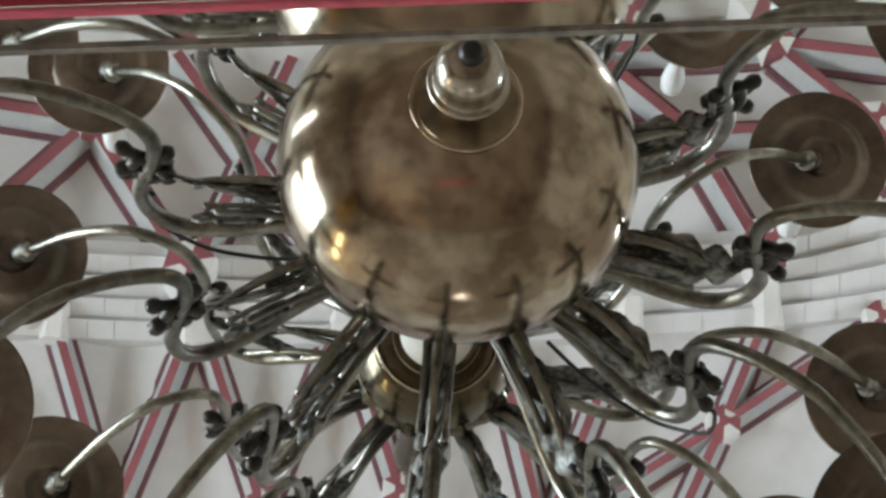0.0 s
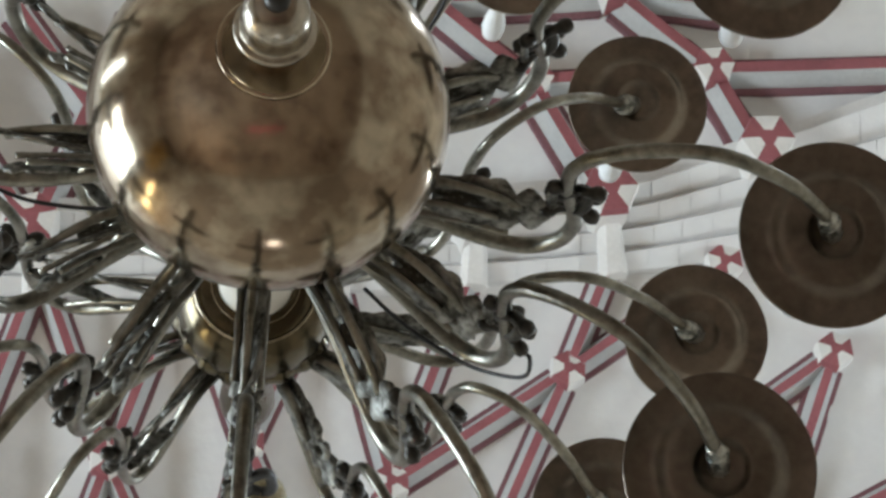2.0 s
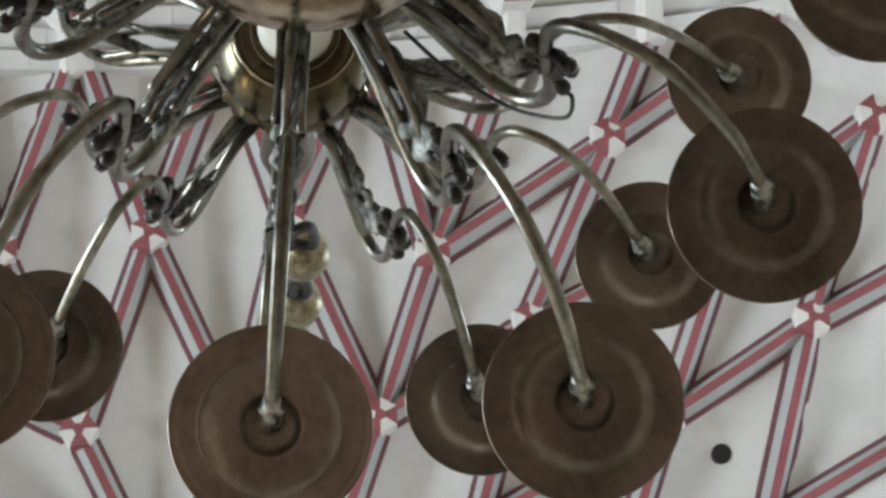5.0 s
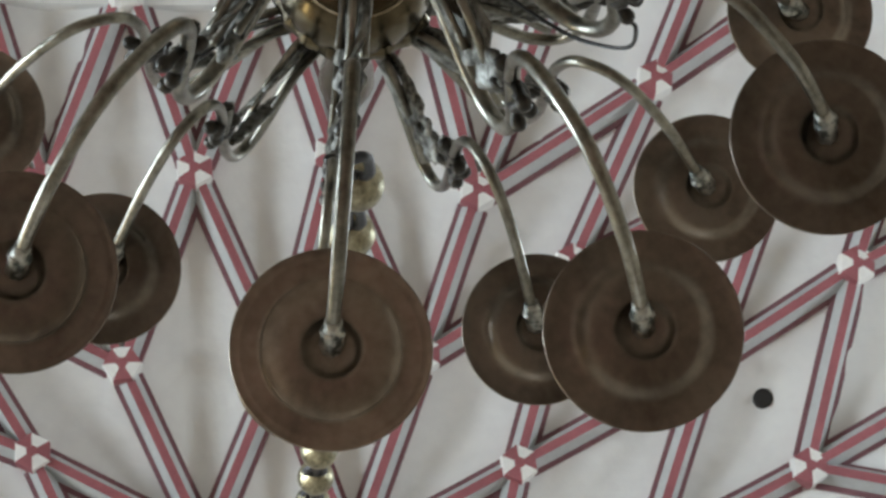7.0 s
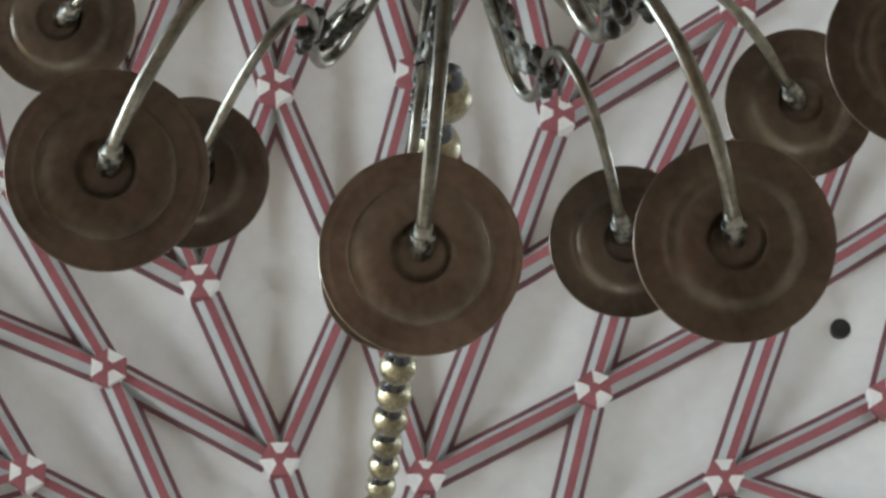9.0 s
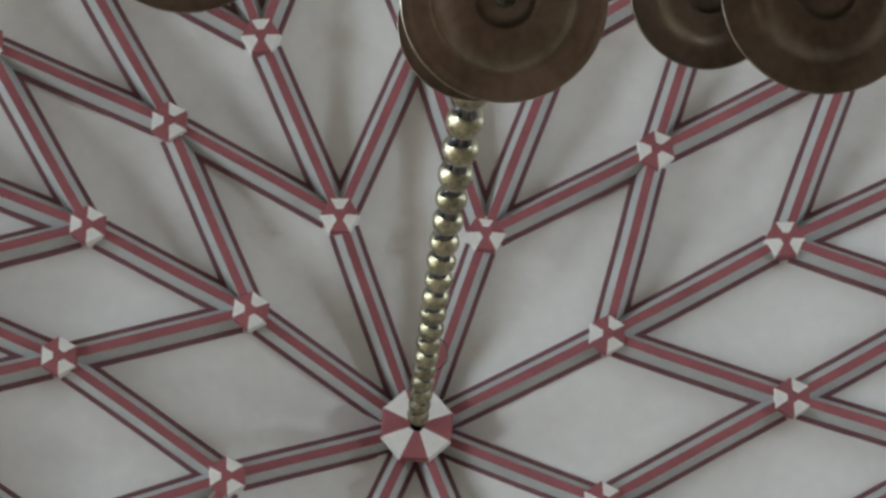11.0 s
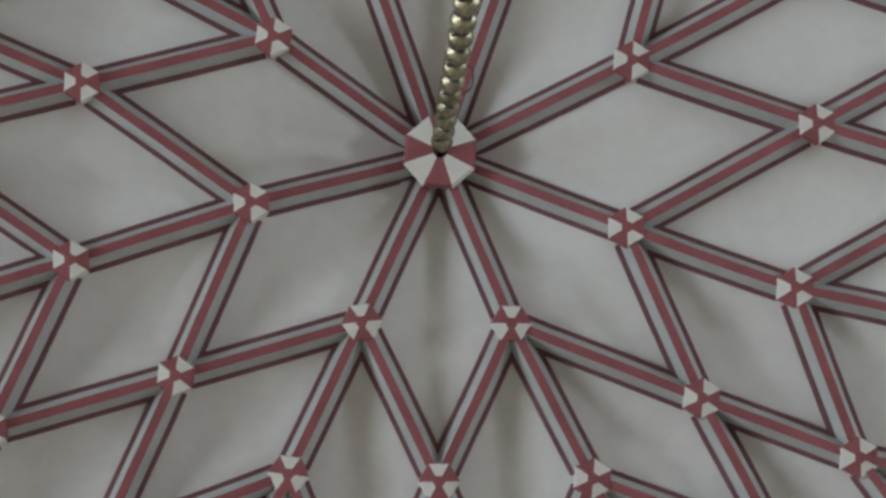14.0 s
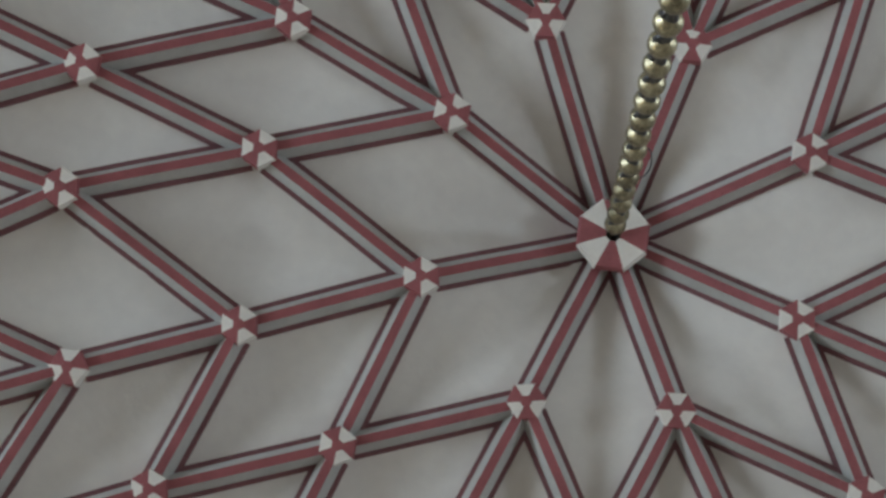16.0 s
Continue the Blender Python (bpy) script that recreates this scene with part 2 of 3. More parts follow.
def boss_mesh(p, r, wedges, turn, hole=0.0, depth=0.10, top=0.03):
    """A faceted boss whose wedges are painted red and white in turn."""
    bm = bmesh.new()
    n = wedges
    rings = []
    core = hole or r * 0.30
    for rr, z in ((r * 0.9, top), (r, -0.03 - depth * 0.3), (r * 0.93, -depth), (core, -depth - 0.010)):
        rings.append([bm.verts.new((rr * math.cos(turn + 2 * math.pi * k / n), rr * math.sin(turn + 2 * math.pi * k / n), z)) for k in range(n)])
    for i in range(3):
        for k in range(n):
            f = bm.faces.new((rings[i][k], rings[i][(k + 1) % n], rings[i + 1][(k + 1) % n], rings[i + 1][k]))
            f.material_index = k % 2 if i or top < 0.1 else 0
    if hole:
        # the hole's inner shade is put into the colour of its walls
        low = [bm.verts.new((v.co.x, v.co.y, 0.3)) for v in rings[3]]
        for k in range(n):
            bm.faces.new((rings[3][k], rings[3][(k + 1) % n], low[(k + 1) % n], low[k])).material_index = 2
    else:
        bm.faces.new(rings[3]).material_index = 1
    bm.transform(Matrix.Translation(p))
    return bm


def pillow(pts, segs, rise=0.10, reach=0.22):
    """How far the web domes up at each plan point, by its distance from the nearest rib."""
    best = np.full(len(pts), 9.0)
    for (ax, ay), (bx, by) in segs:
        d = np.array((bx - ax, by - ay))
        t = np.clip(((pts - (ax, ay)) @ d) / (d @ d), 0, 1)
        best = np.minimum(best, np.hypot(*(pts - ((ax, ay) + t[:, None] * d)).T))
    best = np.maximum(0, best - 0.07)
    return rise * (1 - np.exp(-best / reach))


def web_mesh(x0, x1, y0, y1, step, fn, segs):
    bm = bmesh.new()
    nx, ny = int((x1 - x0) / step) + 1, int((y1 - y0) / step) + 1
    pts = np.array([(x0 + (x1 - x0) * i / nx, y0 + (y1 - y0) * j / ny) for i in range(nx + 1) for j in range(ny + 1)])
    up = pillow(pts, segs)
    for top in (0.0, 0.35):
        g = [bm.verts.new((x, y, fn(x, y) + u + top)) for (x, y), u in zip(pts, up)]
        for i in range(nx):
            for j in range(ny):
                k = i * (ny + 1) + j
                bm.faces.new((g[k], g[k + ny + 1], g[k + ny + 2], g[k + 1]))
    return bm


NET_SEGS = [(tuple(node(a).xy), tuple(node(b).xy)) for a, b in sorted(RIBS)]
ceiling = link_mesh("ceiling", web_mesh(-WX, WX, WY0, ARCH_Y0 + 0.03, 0.08, vault_z, NET_SEGS), PLASTER, smooth=True)
tagged(ceiling, "white limewashed net vault with painted ribs", "vault", kind="structure")
ARCH_CROSSINGS = []
for a, b in sorted(RIBS):
    pa, pb = node(a), node(b)
    if max(abs(pa.x), abs(pb.x)) > WX - 0.4 or min(pa.y, pb.y) > ARCH_Y0 - 0.15 or min(pa.y, pb.y) < WY0 + 0.2:
        continue
    if max(pa.y, pb.y) > ARCH_Y0:
        if pa.y > pb.y:
            pa, pb = pb, pa
        pb = pa.lerp(pb, (ARCH_Y0 + 0.05 - pa.y) / (pb.y - pa.y))
        ARCH_CROSSINGS.append(pb.x)
    link_mesh("rib", rib_mesh(pa, pb), [RED, DARKRED, RIBWHITE], ceiling)
# bosses whose white wedges stand like a Y; the rest are turned half a wedge
UPRIGHT = {"7", "8", "3", "4", "77", "66", "34", "33", "222"}
for k in sorted(NODES):
    p = node(k)
    if not k:
        p.z = vault_z(0, VSHIFT) - 0.12
    if p.y > ARCH_Y0 + 0.02 or abs(p.x) > WX - 0.4 or p.y < WY0 + 0.2:
        continue
    if k:
        link_mesh("boss", boss_mesh(p - Vector((0, 0, 0.01)), 0.088, 6, radians((60 if k in UPRIGHT else 90) + 14 * noise.noise(p * 1.7))), [BOSSWHITE, RED], ceiling)
    else:
        link_mesh("boss", boss_mesh(p, 0.166, 8, radians(-18.5), 0.033, 0.12), [RED, BOSSWHITE, HOLE_SHADE], ceiling, "large painted central boss with a chain hole")

# ---- room ----
floor = bmesh.new()
add_box(floor, -WX - WALL, EAST + WALL, WY0 - WALL, WY1 + WALL, -0.2, 0.0)
tagged(link_mesh("floor", floor, FLOOR), "brown stone church floor", "floor", kind="structure")
for name, sx in (("wall_east", 1), ("wall_west", -1)):
    bm = bmesh.new()
    side_x = EAST if sx > 0 else WX
    xa, xb = sorted((sx * side_x, sx * (side_x + WALL)))
    row = WINDOWS[sx]
    ys = [WY0 - WALL] + [c for wy, ww in row for c in (wy - ww / 2, wy + ww / 2)] + [WY1 + WALL]
    for i in range(0, len(ys) - 1, 2):
        add_box(bm, xa, xb, ys[i], ys[i + 1], 0, 15)
    for wy, ww in row:
        add_box(bm, xa, xb, wy - ww / 2, wy + ww / 2, 0, WIN_Z0 if sx > 0 else WEST_Z0)
        add_box(bm, xa, xb, wy - ww / 2, wy + ww / 2, WIN_Z1 if sx > 0 else WEST_Z1, 15)
    tagged(link_mesh(name, bm, WALLM), "cream plastered nave wall with tall windows", "wall", kind="structure")
for name, y in (("wall_south", WY0 - WALL), ("wall_north", WY1)):
    bm = bmesh.new()
    if name == "wall_south":
        cx, ww, z0, z1 = SOUTH_WIN
        add_box(bm, -WX - WALL, cx - ww / 2, y, y + WALL, 0, 15)
        add_box(bm, cx + ww / 2, EAST + WALL, y, y + WALL, 0, 15)
        add_box(bm, cx - ww / 2, cx + ww / 2, y, y + WALL, 0, z0)
        add_box(bm, cx - ww / 2, cx + ww / 2, y, y + WALL, z1, 15)
    else:
        add_box(bm, -WX - WALL, EAST + WALL, y, y + WALL, 0, 15)
    tagged(link_mesh(name, bm, WALLM), "cream plastered end wall", "wall", kind="structure")

# made-up aisle ceiling out of view, closing the room widened for slanting light
bm = bmesh.new()
add_box(bm, WX - 0.1, EAST + WALL, WY0 - WALL, WY1 + WALL, 12.2, 12.5)
add_box(bm, WX - 0.1, WX + 0.1, WY0 - WALL, WY1 + WALL, 12.502, 15)
tagged(link_mesh("ceiling_aisle", bm, PLASTER), "unseen white ceiling added over the widened window side", "ceiling", kind="structure")

# ---- vent hole in the web: its shade painted as a near-black disc ----
vent = new("vent_hole")
vent.location = (-2.072, 1.269, vault_z(-2.072, 1.269) + float(pillow(np.array([(-2.072, 1.269)]), NET_SEGS)[0]))
tagged(vent, "small round vent hole in the white vault, its shade painted on a disc", "vent")
part("opening", lathe([(0.0, -0.020), (0.030, -0.021), (0.040, -0.024), (0.043, -0.022), (0.044, 0.06)], 24), HOLE_SHADE, vent)

# ---- transverse arch and the next bay ----


def far_z(x, y):
    return 13.33 - 0.061 * x * x


def arch_point(x, s):
    """On the sloping soffit; s from 0 at the net vault to 1 at the next bay."""
    y0, y1 = ARCH_Y0 - 0.02, 3.33 + 0.22 * max(0.0, abs(x) - 1.95)
    z0 = vault_z(x, ARCH_Y0) - 0.03
    z1 = far_z(x, y1) - 0.07
    return Vector((x, y0 + (y1 - y0) * s, z0 + (z1 - z0) * s))


FAR = {"P": (-1.798, 3.245), "S": (-1.52, 3.849), "S2": (-1.11, 4.28), "S3": (-0.57, 3.97), "R": (-2.29, 3.812), "U": (-1.90, 4.248), "Ur": (-2.72, 4.03), "Q": (-2.457, 3.39), "Rr": (-3.27, 3.68),
       "L": (0.66, 3.216), "W": (1.10, 3.93), "Wl": (1.89, 4.02), "Wd": (1.74, 3.24), "T1": (0.20, 4.32), "V1": (0.76, 4.32), "V2": (0.03, 3.22), "Ux": (-2.2, 4.72), "Uw": (-1.57, 4.72), "N": (-1.24, 3.21)}


def far_node(k):
    return Vector((*FAR[k], far_z(*FAR[k])))


FAR_RIBS = ("PS", ("S", "S2"), ("S", "S3"), "SR", "RU", ("U", "Ur"), "RQ", ("R", "Rr"), "LW", ("W", "Wl"), ("W", "Wd"), ("T1", "L"), ("V1", "V2"), ("U", "Ux"), ("U", "Uw"), ("S2", "U"))
FAR_SEGS = [(FAR[a], FAR[b]) for a, b in FAR_RIBS]
far = link_mesh("ceiling_far", web_mesh(-WX, WX, 3.3, WY1, 0.12, far_z, FAR_SEGS), PLASTER, smooth=True)
tagged(far, "white limewashed vault of the next bay", "vault", kind="structure")
bm = bmesh.new()
xs = [-WX + 0.25 * i for i in range(int(2 * WX / 0.25) + 1)]
rows = [[bm.verts.new(arch_point(x, 0) + Vector((0, -0.01, 0.6))), bm.verts.new(arch_point(x, 0)), bm.verts.new(arch_point(x, 1)), bm.verts.new(arch_point(x, 1) + Vector((0, 0.05, 0))),
         bm.verts.new(arch_point(x, 1) + Vector((0, 0.05, 0.6)))] for x in xs]
for r0, r1 in zip(rows, rows[1:]):
    for k in range(4):
        bm.faces.new((r0[k], r0[k + 1], r1[k + 1], r1[k]))
arch = link_mesh("arch", bm, JOINT, smooth=False)
tagged(arch, "broad white transverse arch with painted ashlar courses", "arch", kind="structure")
rnd = random.Random(5)
COURSES = 4
for row in range(COURSES):
    x = -3.6 + 0.1 * row
    while x < 2.6:
        w = 0.115 + 0.05 * rnd.random()
        bm = bmesh.new()
        x_gap = 0.0012
        lo, hi = row / COURSES + 0.006, (row + 1) / COURSES - 0.006
        q = [arch_point(x + x_gap, lo), arch_point(x + w - x_gap, lo), arch_point(x + w - x_gap, hi), arch_point(x + x_gap, hi)]
        out = (q[1] - q[0]).cross(q[3] - q[0]).normalized()
        out = -out if out.z > 0 else out
        top = [bm.verts.new(p + out * (h + 0.004 * rnd.random())) for p, h in zip(q, (0.006, 0.006, 0.050, 0.050))]
        low = [bm.verts.new(p - out * 0.004) for p in q]
        bm.faces.new(top)
        for k in range(4):
            bm.faces.new((top[k], top[(k + 1) % 4], low[(k + 1) % 4], low[k]))
        link_mesh("ashlar_block", bm, PLASTER, arch)
        x += w

for a, b in FAR_RIBS:
    link_mesh("rib", rib_mesh(far_node(a), far_node(b), far_z, scale=1.25), [RED, DARKRED, RIBWHITE], far)
for k in "PSRUQLWN":
    p = far_node(k)
    big = 0.125 if k in "PQLN" else 0.095
    link_mesh("boss", boss_mesh(p - Vector((0, 0, 0.14 if big > 0.1 else 0.03)), big, 6, radians(52 + 20 * noise.noise(p)), depth=0.12, top=0.24 if big > 0.1 else 0.03), [BOSSWHITE, RED], far)
# white-painted rib ends that cross the arch from the net to the large bosses
for x in sorted(set(round(c, 2) for c in ARCH_CROSSINGS)):
    if not -3.0 < x < 1.6:
        continue
    boss = min((far_node(k) for k in "PQLN"), key=lambda p: abs(p.x - x))
    a = Vector((x, ARCH_Y0 - 0.05, vault_z(x, ARCH_Y0) - 0.075))
    b = Vector((boss.x, boss.y, boss.z - 0.17)) if abs(boss.x - x) < 0.45 else arch_point(x - 0.04, 0.75) + Vector((0, 0, -0.03))
    d = (b - a).normalized()
    side = d.cross(Vector((0, 0, 1))).normalized()
    bm = bmesh.new()
    rings = [[bm.verts.new(c + side * u * w + Vector((0, 0, h))) for u, h in ((-1, 0.16), (-1, 0.02), (-0.55, -0.03), (0.55, -0.03), (1, 0.02), (1, 0.16))] for c, w in ((a, 0.062), (a.lerp(b, 0.5), 0.052), (b, 0.046))]
    for r0, r1 in zip(rings, rings[1:]):
        for k in range(6):
            bm.faces.new((r0[k], r0[(k + 1) % 6], r1[(k + 1) % 6], r1[k]))
    bm.faces.new(rings[0][::-1])
    bm.faces.new(rings[-1])
    link_mesh("rib_end", bm, BOSSWHITE, arch)

# ---- chandelier ----
CZ = 4.888
chandelier = new("chandelier")
chandelier.location = (0, 0, CZ)
tagged(chandelier, "large two-tier brass chandelier with a polished ball and drip pans", "chandelier")
R = 0.243
part("ball", lathe([(R * math.sin(radians(a)), 0.012 - 0.207 * math.cos(radians(a))) for a in range(16, 168, 4)], 72), BRASS, chandelier, "large polished brass ball with tarnish clouds")
prof = [(0.066, -0.176), (0.0705, -0.184), (0.0735, -0.187), (0.0745, -0.191), (0.0725, -0.195), (0.067, -0.196), (0.062, -0.192), (0.03, -0.194)]
part("base_ring", lathe(prof, 56), BRASS, chandelier)
prof = [(0.032, -0.19), (0.032, -0.222), (0.042, -0.234), (0.0525, -0.239), (0.0535, -0.244), (0.051, -0.249), (0.046, -0.250), (0.0445, -0.255), (0.0440, -0.270), (0.0440, -0.285), (0.0415, -0.300), (0.035, -0.312), (0.026, -0.319), (0.018, -0.322), (0.0, -0.323)]
part("finial", lathe(prof, 56), FINBRASS, chandelier, "turned silvery brass finial knob")
part("button", lathe([(0.0165, -0.319), (0.0170, -0.328), (0.0145, -0.336), (0.009, -0.341), (0, -0.342)], 24), BLACK, chandelier, "dark end button")
prof = [(0.11, 0.185), (0.115, 0.25), (0.13, 0.275), (0.135, 0.31), (0.125, 0.335), (0.075, 0.35), (0.062, 0.37)]
part("lower_hub", lathe(prof, 48), PANBRASS, chandelier, "dark hub ring carrying the lower branches")
part("neck", lathe([(0.058, 0.30), (0.056, 0.5), (0.057, 0.64), (0.062, 0.68)], 48), IVORY, chandelier, "cream painted neck above the ball")
prof = [(0.058, 0.640), (0.066, 0.646), (0.074, 0.647), (0.088, 0.653), (0.102, 0.668), (0.113, 0.690), (0.120, 0.720), (0.122, 0.750), (0.114, 0.778), (0.085, 0.79), (0.06, 0.80), (0.054, 0.81), (0.062, 0.83), (0.064, 0.88), (0.045, 0.91), (0.040, 0.97), (0.036, 1.1), (0.045, 1.15), (0.048, 1.2), (0.028, 1.3), (0.02, 1.5), (0.0, 1.55)]
part("stem", lathe(prof, 56), CUPBRASS, chandelier, "dark turned brass stem with a bowl-shaped cup")
for rr, rz in ((0.068, 0.648), (0.094, 0.655)):
    part("cup_ring", lathe([(rr + 0.0020 * math.cos(k * math.pi / 4), rz + 0.0020 * math.sin(k * math.pi / 4)) for k in range(9)], 56), BRASS, chandelier, "bright brass bead ring")
bm = lathe([(0.117, 0.735), (0.122, 0.748), (0.126, 0.760), (0.121, 0.776), (0.09, 0.789)], 104)
for v in bm.verts:
    a = math.atan2(v.co.y, v.co.x)
    k = 1 + 0.05 * abs(math.sin(9 * a)) ** 3
    v.co.x, v.co.y = v.co.x * k, v.co.y * k
part("scalloped_rim", bm, CUPBRASS, chandelier, "dark scalloped rim")


def leaf(bm, a, b, width, lobes, thick=0.0045, y=0.0, curl=0.0, lie=0.0, openwork=1):
    """A cast acanthus leaf standing in the plane of the branch, with a toothed edge and a raised rib."""
    a, b = Vector((a[0], y, a[1])), Vector((b[0], y, b[1]))
    d = (b - a).normalized()
    s = Vector((-d.z, 0, d.x)) * math.cos(lie) + Vector((0, math.sin(lie), 0))
    out = d.cross(s).normalized()
    n = lobes * 7
    left, right = [], []
    for i in range(n + 1):
        t = i / n
        w = width * (0.62 + 0.5 * math.sin(math.pi * min(1, t * 0.85 + 0.1))) * (1 - (0.14 if t < 0.62 else 0.55) * (1 - abs(math.sin(math.pi * (lobes + 1) * t + 0.4))))
        w *= 0.5 if t > 0.97 else 1
        c = a.lerp(b, t) + Vector((0, curl * t * t, 0))
        left.append((c + s * w, c + s * w * 0.5, c))
        right.append((c - s * w, c - s * w * 0.5))
    rows = [[l[0], l[1], l[2], r[1], r[0]] for l, r in zip(left, right)]
    lift = (0.4, 1.0, 0.7, 1.0, 0.4)
    grid = []
    for sign in (1, -1):
        grid.append([[bm.verts.new(p + out * (sign * thick * k)) for p, k in zip(row, lift)] for row in rows])
    cuts = (((), ()), ((1, 2, 3, 4, 5, 6, 7, 8, 9), (8, 9, 10, 11, 12, 13, 0, 1, 2)), ((3, 4, 5), (9, 10, 11)))[openwork]
    slots = {(i, k) for i in range(2, n - 2) for k in (1, 2) if i % 14 in cuts[k - 1] and i < n * 0.78}
    f, back = grid
    for i in range(n):
        for k in range(4):
            if (i, k) in slots:
                continue
            for g in grid:
                bm.faces.new((g[i][k], g[i + 1][k], g[i + 1][k + 1], g[i][k + 1]))
            for near, p, q in (((i - 1, k), (i, k), (i, k + 1)), ((i + 1, k), (i + 1, k), (i + 1, k + 1)), ((i, k - 1), (i, k), (i + 1, k)), ((i, k + 1), (i, k + 1), (i + 1, k + 1))):
                if near in slots:
                    bm.faces.new((f[p[0]][p[1]], f[q[0]][q[1]], back[q[0]][q[1]], back[p[0]][p[1]]))
    k = back
    for i in range(n):
        bm.faces.new((f[i][0], f[i + 1][0], k[i + 1][0], k[i][0]))
        bm.faces.new((f[i][4], f[i + 1][4], k[i + 1][4], k[i][4]))
    bm.faces.new(f[0] + k[0][::-1])
    bm.faces.new(f[n] + k[n][::-1])


def flat(points, steps=8, y=0.0):
    return smooth_path([(x, y, z - CZ) for x, z in points], steps)


def taper(pts, r0, r1):
    return [r0 + (r1 - r0) * i / (len(pts) - 1) for i in range(len(pts))]


KNOB = [(0.0, -0.012), (0.008, -0.010), (0.0115, -0.003), (0.0115, 0.004), (0.0085, 0.010), (0.0075, 0.014), (0.0085, 0.03), (0.0, 0.03)]


# drip pan sections as (share of the radius, height): a raised ridge, or a bowl with a crisp step
PAN_WELL = [(0.0, -0.004), (0.20, -0.005), (0.262, -0.008), (0.290, -0.0135), (0.315, -0.0150)]
PAN_TOP = [(0.97, 0.002), (0.99, 0.001), (1.0, 0.002), (1.0, 0.006), (0.72, 0.010), (0.5, 0.004), (0.1, 0.012), (0.0, 0.012)]
RIDGED = PAN_WELL + [(0.34, -0.0147), (0.45, -0.0138), (0.52, -0.0128), (0.565, -0.0112), (0.60, -0.0088), (0.635, -0.0048), (0.665, -0.0010), (0.70, 0.0018), (0.74, 0.0032), (0.80, 0.0038), (0.90, 0.0034)] + PAN_TOP
STEPPED = PAN_WELL + [(0.34, -0.0152), (0.43, -0.0150), (0.50, -0.0141), (0.56, -0.0124), (0.61, -0.0102), (0.65, -0.0078), (0.685, -0.0050), (0.694, -0.0042), (0.697, 0.0010), (0.704, 0.0022), (0.74, 0.0026), (0.88, 0.0030),
                      (0.905, 0.0022), (0.92, 0.0030)] + PAN_TOP


def pan_mesh(section, radius, r, z):
    return lathe([(u * radius, z + h) for u, h in section], 64, Matrix.Translation((r, 0, 0)))


def make_branch(main, scrolls, leaves, knot, knobs, r, pan_z, pan_r, bar_r):
    """One branch: bar, openwork scrolls, leaves, knot with knobs, drip pan, socket, candle sleeve and bulb."""
    bm = bmesh.new()
    pts = flat(main)
    tube(bm, pts, taper(pts, bar_r * 1.1, bar_r * 0.8), 12)
    bar = part("branch", bm, ARMBRASS, chandelier)
    for path, rad, y in scrolls:
        pts = flat(path, 6, y)
        bm = bmesh.new()
        n = len(pts)
        tube(bm, pts, [rad * (1 - 0.35 * i / n) * (1 + 0.55 * max(0, 1 - abs(i - n * 0.93) / (n * 0.09))) * (1 + 0.07 * math.sin(i * 1.3)) for i in range(n)], 8)
        part("scroll", bm, ARMBRASS, bar)
    for a, b, w, n, y, c, lie, openwork in leaves:
        bm = bmesh.new()
        leaf(bm, (a[0], a[1] - CZ), (b[0], b[1] - CZ), w, n, y=y, curl=c, lie=lie, openwork=openwork)
        part("leaf", bm, LEAFBRASS, bar, "dull grey cast acanthus leaf")
    kx, kz = knot[0], knot[1] - CZ
    ring = [(kx + 0.004 + 0.018 * math.cos(a), 0.004 * math.sin(2 * a), kz + 0.028 * math.sin(a)) for a in (math.pi * (0.9 - k / 4.5) for k in range(10))]
    bm = bmesh.new()
    pts = smooth_path(ring, 4)
    tube(bm, pts, taper(pts, 0.0115, 0.0075), 9)
    part("knot", bm, KNOTBRASS, bar, "dark rolled scroll at the bend")
    bm = bmesh.new()
    leaf(bm, (kx - 0.022, kz - 0.042), (kx - 0.012, kz + 0.045), 0.019, 3, y=0.0, lie=0.5, openwork=0)
    part("leaf", bm, LEAFBRASS, bar, "small grey leaf at the bend")
    for dx, dy, dz in knobs:
        away = Vector((dx, dy, dz * 0.3)).normalized()
        m = Matrix.Translation((kx + dx, dy, kz + dz)) @ away.to_track_quat("-Z", "Y").to_matrix().to_4x4()
        part("knob", lathe(KNOB, 10, m), KNOTBRASS, bar)
    z, p = pan_z - CZ, pan_r
    part("drip_pan", pan_mesh(RIDGED, p, r, z), PANBRASS, bar, "dull brown brass drip pan")
    bm = bmesh.new()
    e = flat(main)[-1]
    tube(bm, [e + Vector((-0.012, 0, -0.020)), e + Vector((0.0, 0, -0.004)), Vector((r - 0.004, 0, z - 0.004)), Vector((r, 0, z + 0.008))], [0.0115, 0.0135, 0.0165, 0.014], 8)
    part("socket", bm, SOLDER, bar, "blotched silvery socket")
    part("collar", lathe([(0.0125, -0.005), (0.0165, -0.003), (0.017, 0.002), (0.0125, 0.005)], 12, Matrix.Translation(e) @ Matrix.Rotation(0.6, 4, "Y")), SOLDER, bar)
    part("candle_sleeve", lathe([(0.018, z + 0.010), (0.0165, z + 0.05), (0.013, z + 0.13), (0.013, z + 0.18), (0, z + 0.182)], 16, Matrix.Translation((r, 0, 0))), IVORY, bar)
    part("bulb", lathe([(0.010, z + 0.175), (0.013, z + 0.20), (0.019, z + 0.235), (0.021, z + 0.26), (0.0185, z + 0.285), (0.010, z + 0.301), (0, z + 0.306)], 16, Matrix.Translation((r, 0, 0))), PORCELAIN, bar, "white opal bulb")
    return bar


